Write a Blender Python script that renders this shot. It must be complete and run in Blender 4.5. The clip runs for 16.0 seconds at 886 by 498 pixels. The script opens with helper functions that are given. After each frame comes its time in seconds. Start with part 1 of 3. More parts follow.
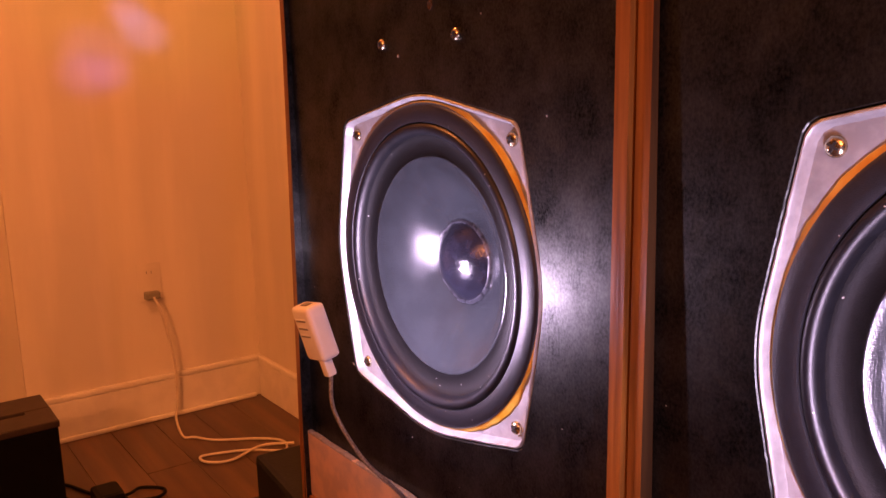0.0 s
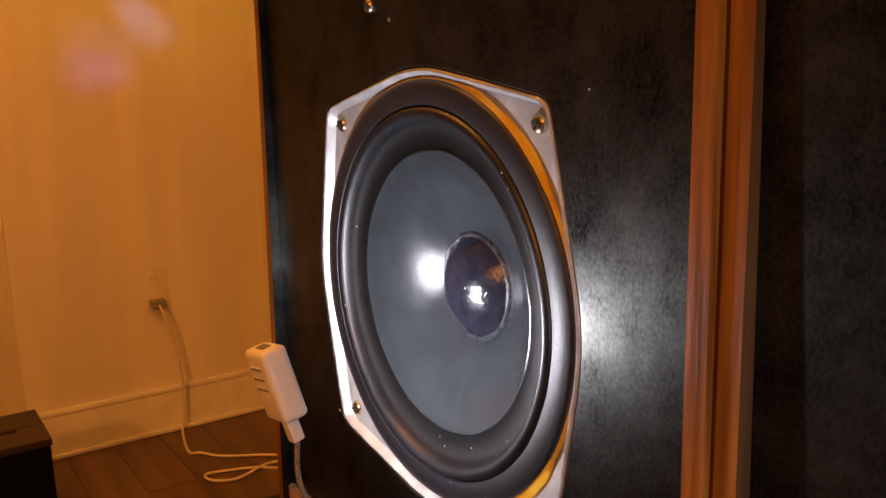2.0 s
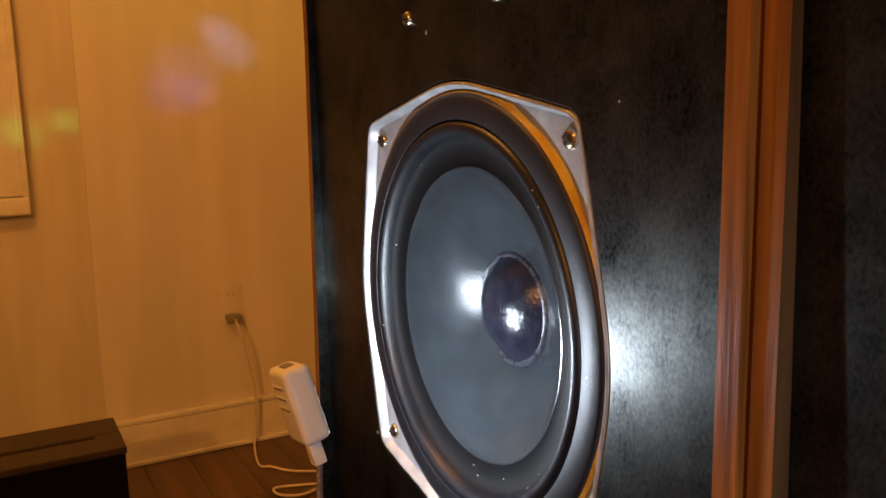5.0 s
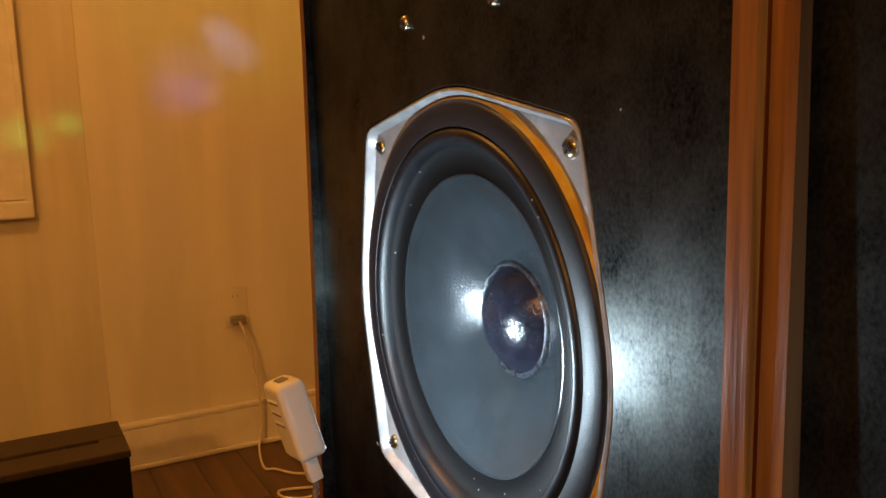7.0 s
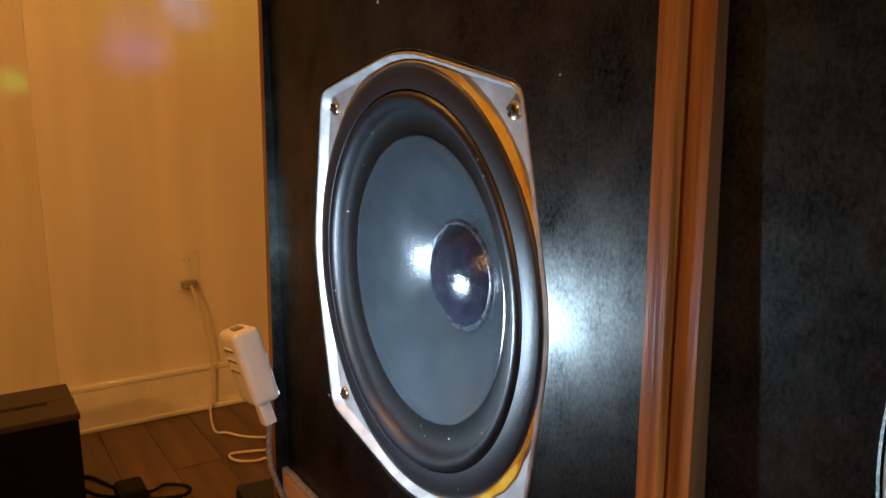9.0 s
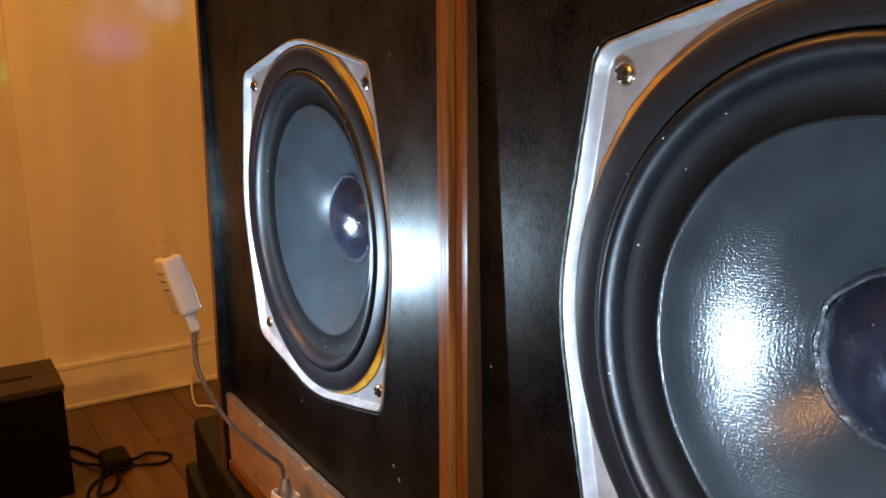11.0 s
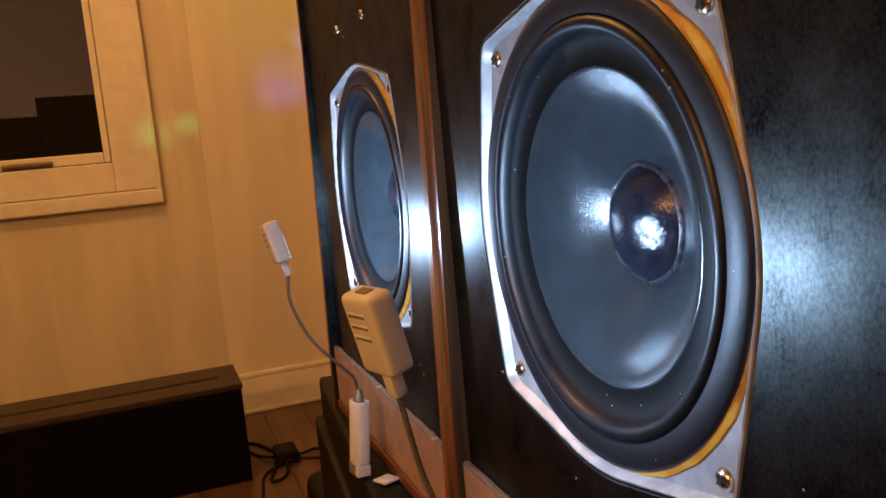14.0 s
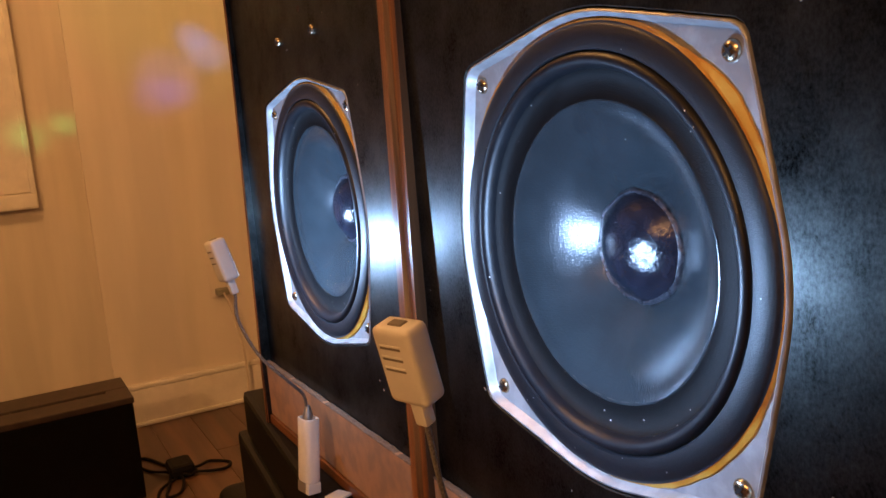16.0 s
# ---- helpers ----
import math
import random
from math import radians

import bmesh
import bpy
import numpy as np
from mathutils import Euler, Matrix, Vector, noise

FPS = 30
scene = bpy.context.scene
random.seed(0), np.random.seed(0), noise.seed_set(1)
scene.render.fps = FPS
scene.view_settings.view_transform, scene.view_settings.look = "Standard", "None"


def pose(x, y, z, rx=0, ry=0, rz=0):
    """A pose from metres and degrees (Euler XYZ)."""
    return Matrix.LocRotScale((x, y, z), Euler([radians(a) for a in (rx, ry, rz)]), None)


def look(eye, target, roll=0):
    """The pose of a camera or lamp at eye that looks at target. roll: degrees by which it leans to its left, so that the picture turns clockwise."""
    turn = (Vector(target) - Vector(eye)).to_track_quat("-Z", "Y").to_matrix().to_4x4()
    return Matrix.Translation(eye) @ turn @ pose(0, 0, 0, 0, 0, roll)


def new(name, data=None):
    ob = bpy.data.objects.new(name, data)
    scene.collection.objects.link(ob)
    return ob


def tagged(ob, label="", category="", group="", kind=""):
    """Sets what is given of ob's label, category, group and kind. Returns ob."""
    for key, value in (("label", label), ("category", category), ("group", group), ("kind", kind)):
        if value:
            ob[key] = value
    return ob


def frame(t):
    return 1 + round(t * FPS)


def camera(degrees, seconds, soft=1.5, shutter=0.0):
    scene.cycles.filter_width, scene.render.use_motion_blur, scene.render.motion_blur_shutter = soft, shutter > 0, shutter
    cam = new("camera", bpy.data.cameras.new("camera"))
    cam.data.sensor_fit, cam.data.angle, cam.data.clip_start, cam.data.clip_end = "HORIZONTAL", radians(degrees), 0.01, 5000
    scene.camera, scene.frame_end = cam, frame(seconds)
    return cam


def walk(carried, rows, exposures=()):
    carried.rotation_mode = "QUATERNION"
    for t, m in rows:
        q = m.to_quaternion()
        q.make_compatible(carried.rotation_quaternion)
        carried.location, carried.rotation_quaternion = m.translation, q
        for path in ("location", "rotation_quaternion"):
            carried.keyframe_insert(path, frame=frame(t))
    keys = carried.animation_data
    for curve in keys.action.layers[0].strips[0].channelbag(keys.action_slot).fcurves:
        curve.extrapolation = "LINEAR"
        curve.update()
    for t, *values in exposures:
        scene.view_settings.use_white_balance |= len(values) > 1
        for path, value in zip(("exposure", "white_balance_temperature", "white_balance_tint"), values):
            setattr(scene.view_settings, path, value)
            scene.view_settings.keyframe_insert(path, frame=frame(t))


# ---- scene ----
cam = camera(56.9, 16.0)
PATH = [
    (0, (0.542, -0.315, 0.926), (-1.053, 0.839, 0.578), -1.7),
    (0.5, (0.514, -0.297, 0.929), (-1.086, 0.861, 0.609), -1.5),
    (1, (0.493, -0.282, 0.932), (-1.109, 0.875, 0.622), -1.4),
    (1.5, (0.466, -0.256, 0.922), (-1.145, 0.884, 0.597), -1.4),
    (2, (0.442, -0.231, 0.913), (-1.186, 0.88, 0.573), -1.9),
    (2.5, (0.44, -0.223, 0.909), (-1.206, 0.863, 0.576), -2.1),
    (3, (0.448, -0.211, 0.909), (-1.213, 0.859, 0.596), -2.3),
    (3.5, (0.434, -0.213, 0.908), (-1.257, 0.814, 0.613), -1.6),
    (4, (0.438, -0.204, 0.901), (-1.273, 0.786, 0.596), -1.5),
    (4.5, (0.442, -0.203, 0.906), (-1.289, 0.755, 0.617), -1.5),
    (7, (0.434, -0.195, 0.913), (-1.309, 0.743, 0.627), -2.0),
    (7.5, (0.439, -0.19, 0.91), (-1.288, 0.772, 0.61), -1.6),
    (8, (0.438, -0.187, 0.91), (-1.285, 0.772, 0.576), -1.2),
    (10.5, (0.539, -0.233, 0.909), (-1.072, 0.889, 0.529), -0.1),
    (11, (0.584, -0.209, 0.902), (-1.075, 0.836, 0.511), -1.3),
    (11.5, (0.626, -0.198, 0.892), (-1.085, 0.767, 0.515), -1.9),
    (12, (0.676, -0.192, 0.884), (-1.075, 0.702, 0.519), -2.4),
    (12.5, (0.727, -0.189, 0.876), (-1.077, 0.596, 0.52), -3.2),
    (13, (0.769, -0.186, 0.871), (-1.064, 0.545, 0.548), -4.2),
    (13.5, (0.791, -0.191, 0.87), (-1.059, 0.508, 0.57), -4.8),
    (14, (0.793, -0.192, 0.868), (-1.068, 0.484, 0.586), -5.1),
    (14.5, (0.8, -0.193, 0.868), (-1.066, 0.478, 0.605), -5.2),
    (15, (0.802, -0.195, 0.868), (-1.062, 0.481, 0.61), -5.3),
    (15.5, (0.798, -0.201, 0.871), (-1.044, 0.533, 0.608), -5.0),
    (16, (0.771, -0.251, 0.888), (-0.961, 0.699, 0.576), -4.7),
]
EXPOSURES = [(0.0, 0.3, 8000, 92), (0.3, 0.25, 8300, 60), (0.5, 0.15, 8000, 36), (1.0, 0.05, 8700, 58), (1.5, 0.0, 9000, 46), (4.5, -0.17, 7800, 26), (7.0, -0.14, 7200, 12), (8.0, -0.06, 6700, 12), (11.0, 0.10, 6500, 14), (12.0, 0.14, 6500, 14), (13.5, 0.06, 6400, 14), (14.0, 0.06, 5600, 18), (14.4, 0.06, 6100, 12), (15.5, 0.06, 6400, 14), (15.8, 0.10, 5400, 18), (16.0, 0.12, 5200, 20)]
walk(cam, [(t, look(eye, target, roll)) for t, eye, target, roll in PATH], EXPOSURES)

# ---- light ----
world = bpy.data.worlds.new("room_dark")
scene.world = world
world.use_nodes = True
world.node_tree.nodes["Background"].inputs[0].default_value = (0.5, 0.32, 0.16, 1)
world.node_tree.nodes["Background"].inputs[1].default_value = 0.02


def lamp(name, kind, m, power, colour, **settings):
    d = bpy.data.lights.new(name, kind)
    d.energy, d.color = power, colour
    if "size" in settings:
        d.shape, d.size, d.size_y = "RECTANGLE", settings["size"], settings.get("size_y", settings["size"])
    if "radius" in settings:
        d.shadow_soft_size = settings["radius"]
    if "cone" in settings:
        d.spot_size, d.spot_blend = radians(settings["cone"]), settings["blend"]
    ob = new(name, d)
    ob.matrix_world = m
    return ob


WARM = (1.0, 0.455, 0.105)
lamp("ceiling_lamp_light", "POINT", pose(-0.7, -0.55, 2.35), 36, WARM, radius=0.045)
lamp("second_lamp_light", "POINT", pose(1.9, -2.6, 2.2), 135, WARM, radius=0.11)
# party light at the far side of the room: a few coloured beams
DISCO = Vector((1.6, -2.2, 1.7))
VIOLET, BLUE, GREEN = (0.05, 0.10, 1.0), (0.06, 0.32, 1.0), (0.02, 0.9, 0.14)
for target, power, colour, cone, blend in (
        ((-1.85, 0.36, 1.36), 42, (0.22, 0.95, 0.02), 11, 0.8),
        ((-1.85, 0.20, 1.05), 110, VIOLET, 2.0, 1.0),
        ((-1.85, 0.265, 1.055), 110, VIOLET, 1.6, 1.0),
        ((-1.85, 0.24, 1.11), 90, VIOLET, 2.6, 1.0),
        ((-1.85, 0.37, 1.17), 240, BLUE, 1.8, 1.0),
        ((-1.85, 0.33, 1.22), 240, BLUE, 1.4, 1.0),
        ((-1.95, -0.115, 0.935), 170, GREEN, 1.5, 1.0),
        ((-1.95, -0.02, 0.965), 240, GREEN, 0.9, 0.8)):
    lamp("party_beam", "SPOT", look(DISCO, target), power, colour, cone=cone, blend=blend, radius=0.02)

# ---- materials ----


def mat(name, colour, rough=0.5, metal=0.0, var=0.25, scale=40.0, bump=0.0, bscale=200.0, stretch=(1, 1, 1), coat=0.0, second=None, spread=(0.4, 0.6), rvar=0.0, spec=0.5):
    m = bpy.data.materials.new(name)
    m.use_nodes = True
    nt = m.node_tree
    b = nt.nodes["Principled BSDF"]
    b.inputs["Metallic"].default_value = metal
    b.inputs["Roughness"].default_value = rough
    b.inputs["Coat Weight"].default_value = coat
    b.inputs["Specular IOR Level"].default_value = spec
    tc = nt.nodes.new("ShaderNodeTexCoord")
    mp = nt.nodes.new("ShaderNodeMapping")
    mp.inputs["Scale"].default_value = stretch
    nt.links.new(tc.outputs["Object"], mp.inputs[0])
    n1 = nt.nodes.new("ShaderNodeTexNoise")
    n1.inputs["Scale"].default_value, n1.inputs["Detail"].default_value = scale, 6
    nt.links.new(mp.outputs[0], n1.inputs["Vector"])
    ramp = nt.nodes.new("ShaderNodeValToRGB")
    ramp.color_ramp.elements[0].position, ramp.color_ramp.elements[1].position = spread
    c2 = second or tuple(c * (1 - var) for c in colour)
    ramp.color_ramp.elements[0].color, ramp.color_ramp.elements[1].color = (*c2, 1), (*colour, 1)
    nt.links.new(n1.outputs["Fac"], ramp.inputs[0])
    n3 = nt.nodes.new("ShaderNodeTexNoise")
    n3.inputs["Scale"].default_value, n3.inputs["Detail"].default_value = scale / 9, 3
    nt.links.new(mp.outputs[0], n3.inputs["Vector"])
    mr = nt.nodes.new("ShaderNodeMapRange")
    mr.inputs[3].default_value, mr.inputs[4].default_value = 1 - var * 0.8, 1 + var * 0.4
    nt.links.new(n3.outputs["Fac"], mr.inputs[0])
    mx = nt.nodes.new("ShaderNodeMix")
    mx.data_type, mx.blend_type = "RGBA", "MULTIPLY"
    mx.inputs[0].default_value = 1.0
    nt.links.new(ramp.outputs[0], mx.inputs[6])
    nt.links.new(mr.outputs[0], mx.inputs[7])
    nt.links.new(mx.outputs[2], b.inputs["Base Color"])
    if rvar:
        r2 = nt.nodes.new("ShaderNodeMapRange")
        r2.inputs[3].default_value, r2.inputs[4].default_value = rough - rvar, rough + rvar
        nt.links.new(n1.outputs["Fac"], r2.inputs[0])
        nt.links.new(r2.outputs[0], b.inputs["Roughness"])
    if bump:
        n2 = nt.nodes.new("ShaderNodeTexNoise")
        n2.inputs["Scale"].default_value, n2.inputs["Detail"].default_value = bscale, 5
        nt.links.new(mp.outputs[0], n2.inputs["Vector"])
        bp = nt.nodes.new("ShaderNodeBump")
        bp.inputs["Strength"].default_value, bp.inputs["Distance"].default_value = bump, 0.001
        nt.links.new(n2.outputs["Fac"], bp.inputs["Height"])
        nt.links.new(bp.outputs[0], b.inputs["Normal"])
    return m


def emit(name, colour, strength):
    m = bpy.data.materials.new(name)
    m.use_nodes = True
    b = m.node_tree.nodes["Principled BSDF"]
    b.inputs["Base Color"].default_value = (*colour, 1)
    b.inputs["Emission Color"].default_value = (*colour, 1)
    b.inputs["Emission Strength"].default_value = strength
    return m


def wood(name, light, dark, rough=0.4, along="z", scale=70.0, per_object=0.0):
    """Straight-grained wood: stretched noise along one axis."""
    s = {"z": (1, 1, 0.05), "x": (0.05, 1, 1), "y": (1, 0.05, 1)}[along]
    m = mat(name, light, rough, var=0.3, scale=scale, stretch=s, second=dark, spread=(0.35, 0.68), bump=0.25, bscale=scale * 3, rvar=0.08)
    if per_object:
        nt = m.node_tree
        b = nt.nodes["Principled BSDF"]
        src = b.inputs["Base Color"].links[0].from_socket
        oi = nt.nodes.new("ShaderNodeObjectInfo")
        mr = nt.nodes.new("ShaderNodeMapRange")
        mr.inputs[3].default_value, mr.inputs[4].default_value = 1 - per_object, 1 + per_object
        mx = nt.nodes.new("ShaderNodeMix")
        mx.data_type, mx.blend_type = "RGBA", "MULTIPLY"
        mx.inputs[0].default_value = 1.0
        nt.links.new(oi.outputs["Random"], mr.inputs[0])
        nt.links.new(src, mx.inputs[6])
        nt.links.new(mr.outputs[0], mx.inputs[7])
        nt.links.new(mx.outputs[2], b.inputs["Base Color"])
    return m


M_WALL = mat("painted_wall", (0.76, 0.68, 0.54), 0.6, var=0.12, scale=7, stretch=(1, 1, 0.12), bump=0.12, bscale=160)
M_PANEL = mat("painted_boards", (0.70, 0.62, 0.48), 0.55, var=0.12, scale=12, stretch=(1, 1, 0.1), bump=0.12, bscale=140)
M_TRIMW = mat("white_trim_paint", (0.80, 0.74, 0.62), 0.4, var=0.08, scale=20, bump=0.08)
M_CEIL = mat("ceiling_paint", (0.8, 0.76, 0.68), 0.8, var=0.06, scale=20, bump=0.2, bscale=90)
M_FLOOR = wood("dark_floor_wood", (0.16, 0.085, 0.042), (0.07, 0.036, 0.02), 0.38, "x", 26, per_object=0.15)
M_VENEER = wood("orange_brown_veneer", (0.26, 0.090, 0.015), (0.10, 0.029, 0.005), 0.34, "z", 160)
M_VENEER_X = wood("orange_brown_veneer_across", (0.26, 0.090, 0.015), (0.10, 0.029, 0.005), 0.34, "x", 160)
M_BAFFLE = mat("black_stained_board", (0.0010, 0.0010, 0.0010), 0.37, var=0.4, scale=160, stretch=(1, 1, 0.8), bump=0.09, bscale=1300, rvar=0.08, spec=0.5)
M_CHIP = mat("beige_chipboard", (0.36, 0.19, 0.085), 0.7, var=0.12, scale=60, bump=0.12, bscale=700, second=(0.27, 0.155, 0.08))
M_CHIP_EDGE = mat("crumbled_chipboard_edge", (0.17, 0.11, 0.065), 0.9, var=0.3, scale=300, bump=0.8, bscale=620, second=(0.13, 0.09, 0.06))
M_BARE = mat("bare_stained_wood", (0.055, 0.024, 0.008), 0.7, var=0.4, scale=120, stretch=(1, 1, 0.06), bump=0.2, bscale=500, spec=0.1)
M_FRAME = mat("brushed_white_metal", (0.37, 0.37, 0.375), 0.40, metal=0.3, var=0.26, scale=90, bump=0.10, bscale=700, rvar=0.08)
M_GLUE = mat("amber_glue", (0.50, 0.24, 0.012), 0.5, var=0.3, scale=60, bump=0.4, bscale=220, second=(0.60, 0.37, 0.05), spec=0.3)
M_GASKET = mat("black_felt_gasket", (0.0075, 0.008, 0.0105), 0.44, var=0.35, scale=260, bump=0.20, bscale=1500, spec=0.45)
M_ROLL = mat("black_coated_cloth", (0.0050, 0.0054, 0.0075), 0.40, var=0.35, scale=160, bump=0.12, bscale=900, rvar=0.08, spec=0.42)
M_CLOTH = mat("dull_black_cloth", (0.0045, 0.0042, 0.0044), 0.60, var=0.4, scale=260, bump=0.3, bscale=1400, spec=0.18)
M_SCREW = mat("brassy_screw_steel", (0.58, 0.49, 0.34), 0.25, metal=1.0, var=0.35, scale=300, bump=0.2, bscale=600)
M_SLOT = mat("screw_recess_black", (0.008, 0.007, 0.006), 0.7)
M_PLASTIC = mat("white_plastic", (0.80, 0.76, 0.70), 0.38, var=0.05, scale=60, bump=0.05, bscale=500)
M_GREY = mat("grey_plastic", (0.22, 0.19, 0.16), 0.4, var=0.1)
M_STEEL = mat("dull_plug_steel", (0.40, 0.38, 0.36), 0.55, metal=1.0, var=0.15, scale=200)
M_BRAID = mat("grey_braided_sleeve", (0.30, 0.27, 0.25), 0.5, metal=0.2, var=0.5, scale=900, bump=0.8, bscale=1400)
M_BLACK = mat("matt_black_vinyl", (0.0045, 0.004, 0.004), 0.5, var=0.3, scale=90, bump=0.25, bscale=350, spec=0.2)
M_BOX = mat("black_box_laminate", (0.004, 0.0035, 0.0035), 0.5, var=0.3, scale=40, bump=0.1, bscale=200, spec=0.1)
M_BOXTOP = mat("worn_dark_brown_top", (0.045, 0.026, 0.016), 0.5, var=0.35, scale=30, bump=0.15, bscale=200)
M_RUBBER = mat("black_cable_rubber", (0.006, 0.005, 0.005), 0.6, var=0.2, spec=0.15)
M_CORD = mat("cream_cable", (0.72, 0.62, 0.48), 0.5, var=0.1)
M_PAPER = mat("white_paper", (0.8, 0.76, 0.68), 0.8, var=0.06, scale=50)
M_NIGHT = emit("night_sky_glow", (0.045, 0.022, 0.010), 1.0)
M_DARKHOUSE = mat("dark_building", (0.006, 0.004, 0.003), 0.9)
M_LED = emit("led_diffuser", (0.85, 0.93, 1.0), 3.0)


def ring_grain(m, strength, scale):
    """Fine concentric ribs round the driver's axis, added to the relief."""
    nt = m.node_tree
    b = nt.nodes["Principled BSDF"]
    tc = nt.nodes.new("ShaderNodeTexCoord")
    w = nt.nodes.new("ShaderNodeTexWave")
    w.wave_type, w.rings_direction = "RINGS", "Y"
    w.inputs["Scale"].default_value, w.inputs["Distortion"].default_value, w.inputs["Detail"].default_value = scale, 1.2, 3
    nt.links.new(tc.outputs["Object"], w.inputs["Vector"])
    bp = nt.nodes.new("ShaderNodeBump")
    bp.inputs["Strength"].default_value, bp.inputs["Distance"].default_value = strength, 0.0006
    nt.links.new(w.outputs["Fac"], bp.inputs["Height"])
    if b.inputs["Normal"].links:
        nt.links.new(b.inputs["Normal"].links[0].from_socket, bp.inputs["Normal"])
    nt.links.new(bp.outputs[0], b.inputs["Normal"])
    return m


def dusty(m, scale, size, keep):
    """Sparse pale specks of lint."""
    nt = m.node_tree
    b = nt.nodes["Principled BSDF"]
    src = b.inputs["Base Color"].links[0].from_socket
    tc = nt.nodes.new("ShaderNodeTexCoord")
    vo = nt.nodes.new("ShaderNodeTexVoronoi")
    vo.inputs["Scale"].default_value = scale
    nt.links.new(tc.outputs["Object"], vo.inputs["Vector"])
    near = nt.nodes.new("ShaderNodeMath")
    near.operation = "LESS_THAN"
    near.inputs[1].default_value = size
    nt.links.new(vo.outputs["Distance"], near.inputs[0])
    sep = nt.nodes.new("ShaderNodeSeparateColor")
    nt.links.new(vo.outputs["Color"], sep.inputs[0])
    some = nt.nodes.new("ShaderNodeMath")
    some.operation = "LESS_THAN"
    some.inputs[1].default_value = keep
    nt.links.new(sep.outputs[0], some.inputs[0])
    both = nt.nodes.new("ShaderNodeMath")
    both.operation = "MULTIPLY"
    nt.links.new(near.outputs[0], both.inputs[0])
    nt.links.new(some.outputs[0], both.inputs[1])
    mx = nt.nodes.new("ShaderNodeMix")
    mx.data_type = "RGBA"
    mx.inputs[7].default_value = (0.35, 0.34, 0.32, 1)
    nt.links.new(both.outputs[0], mx.inputs[0])
    nt.links.new(src, mx.inputs[6])
    nt.links.new(mx.outputs[2], b.inputs["Base Color"])
    return m


for _m in (M_GASKET, M_ROLL, M_CLOTH):
    dusty(_m, 165, 0.075, 0.26)
dusty(M_BAFFLE, 90, 0.05, 0.12)


def worn_gloss(m, low, high, tint):
    """Patchy gloss: a worn stain, smeared along the board at two scales."""
    nt = m.node_tree
    b = nt.nodes["Principled BSDF"]
    tc = nt.nodes.new("ShaderNodeTexCoord")
    total = None
    for scale, stretch, weight in ((30, (1, 1, 0.8), 0.60), (620, (1, 1, 0.7), 0.40)):
        mp = nt.nodes.new("ShaderNodeMapping")
        mp.inputs["Scale"].default_value = stretch
        n = nt.nodes.new("ShaderNodeTexNoise")
        n.inputs["Scale"].default_value, n.inputs["Detail"].default_value, n.inputs["Roughness"].default_value = scale, 6, 0.65
        k = nt.nodes.new("ShaderNodeMath")
        k.operation = "MULTIPLY_ADD"
        k.inputs[1].default_value, k.inputs[2].default_value = weight, 0.0
        nt.links.new(tc.outputs["Object"], mp.inputs[0])
        nt.links.new(mp.outputs[0], n.inputs["Vector"])
        nt.links.new(n.outputs["Fac"], k.inputs[0])
        if total:
            nt.links.new(total, k.inputs[2])
        total = k.outputs[0]
    mr = nt.nodes.new("ShaderNodeMapRange")
    mr.inputs[1].default_value, mr.inputs[2].default_value = 0.36, 0.64
    mr.inputs[3].default_value, mr.inputs[4].default_value = low, high
    nt.links.new(total, mr.inputs[0])
    nt.links.new(mr.outputs[0], b.inputs["Specular IOR Level"])
    b.inputs["Specular Tint"].default_value = (*tint, 1)
    return m


worn_gloss(M_BAFFLE, 0.04, 1.0, (0.93, 1.0, 0.91))


def weave(m, strength, period):
    """Fine cloth threads in two directions under the coating, uneven from place to place."""
    nt = m.node_tree
    b = nt.nodes["Principled BSDF"]
    tc = nt.nodes.new("ShaderNodeTexCoord")
    add = nt.nodes.new("ShaderNodeMath")
    add.operation = "ADD"
    for k, way in enumerate("XZ"):
        w = nt.nodes.new("ShaderNodeTexWave")
        w.bands_direction = way
        w.inputs["Scale"].default_value, w.inputs["Distortion"].default_value, w.inputs["Detail"].default_value = 0.314 / period, 2.5, 2
        w.inputs["Detail Scale"].default_value = 0.6
        nt.links.new(tc.outputs["Object"], w.inputs["Vector"])
        nt.links.new(w.outputs["Fac"], add.inputs[k])
    patch = nt.nodes.new("ShaderNodeTexNoise")
    patch.inputs["Scale"].default_value, patch.inputs["Detail"].default_value = 45, 4
    nt.links.new(tc.outputs["Object"], patch.inputs["Vector"])
    amount = nt.nodes.new("ShaderNodeMapRange")
    amount.inputs[1].default_value, amount.inputs[2].default_value = 0.35, 0.65
    amount.inputs[3].default_value, amount.inputs[4].default_value = strength * 0.3, strength
    nt.links.new(patch.outputs["Fac"], amount.inputs[0])
    bp = nt.nodes.new("ShaderNodeBump")
    bp.inputs["Distance"].default_value = 0.0003
    nt.links.new(amount.outputs[0], bp.inputs["Strength"])
    nt.links.new(add.outputs[0], bp.inputs["Height"])
    if b.inputs["Normal"].links:
        nt.links.new(b.inputs["Normal"].links[0].from_socket, bp.inputs["Normal"])
    nt.links.new(bp.outputs[0], b.inputs["Normal"])
    return m


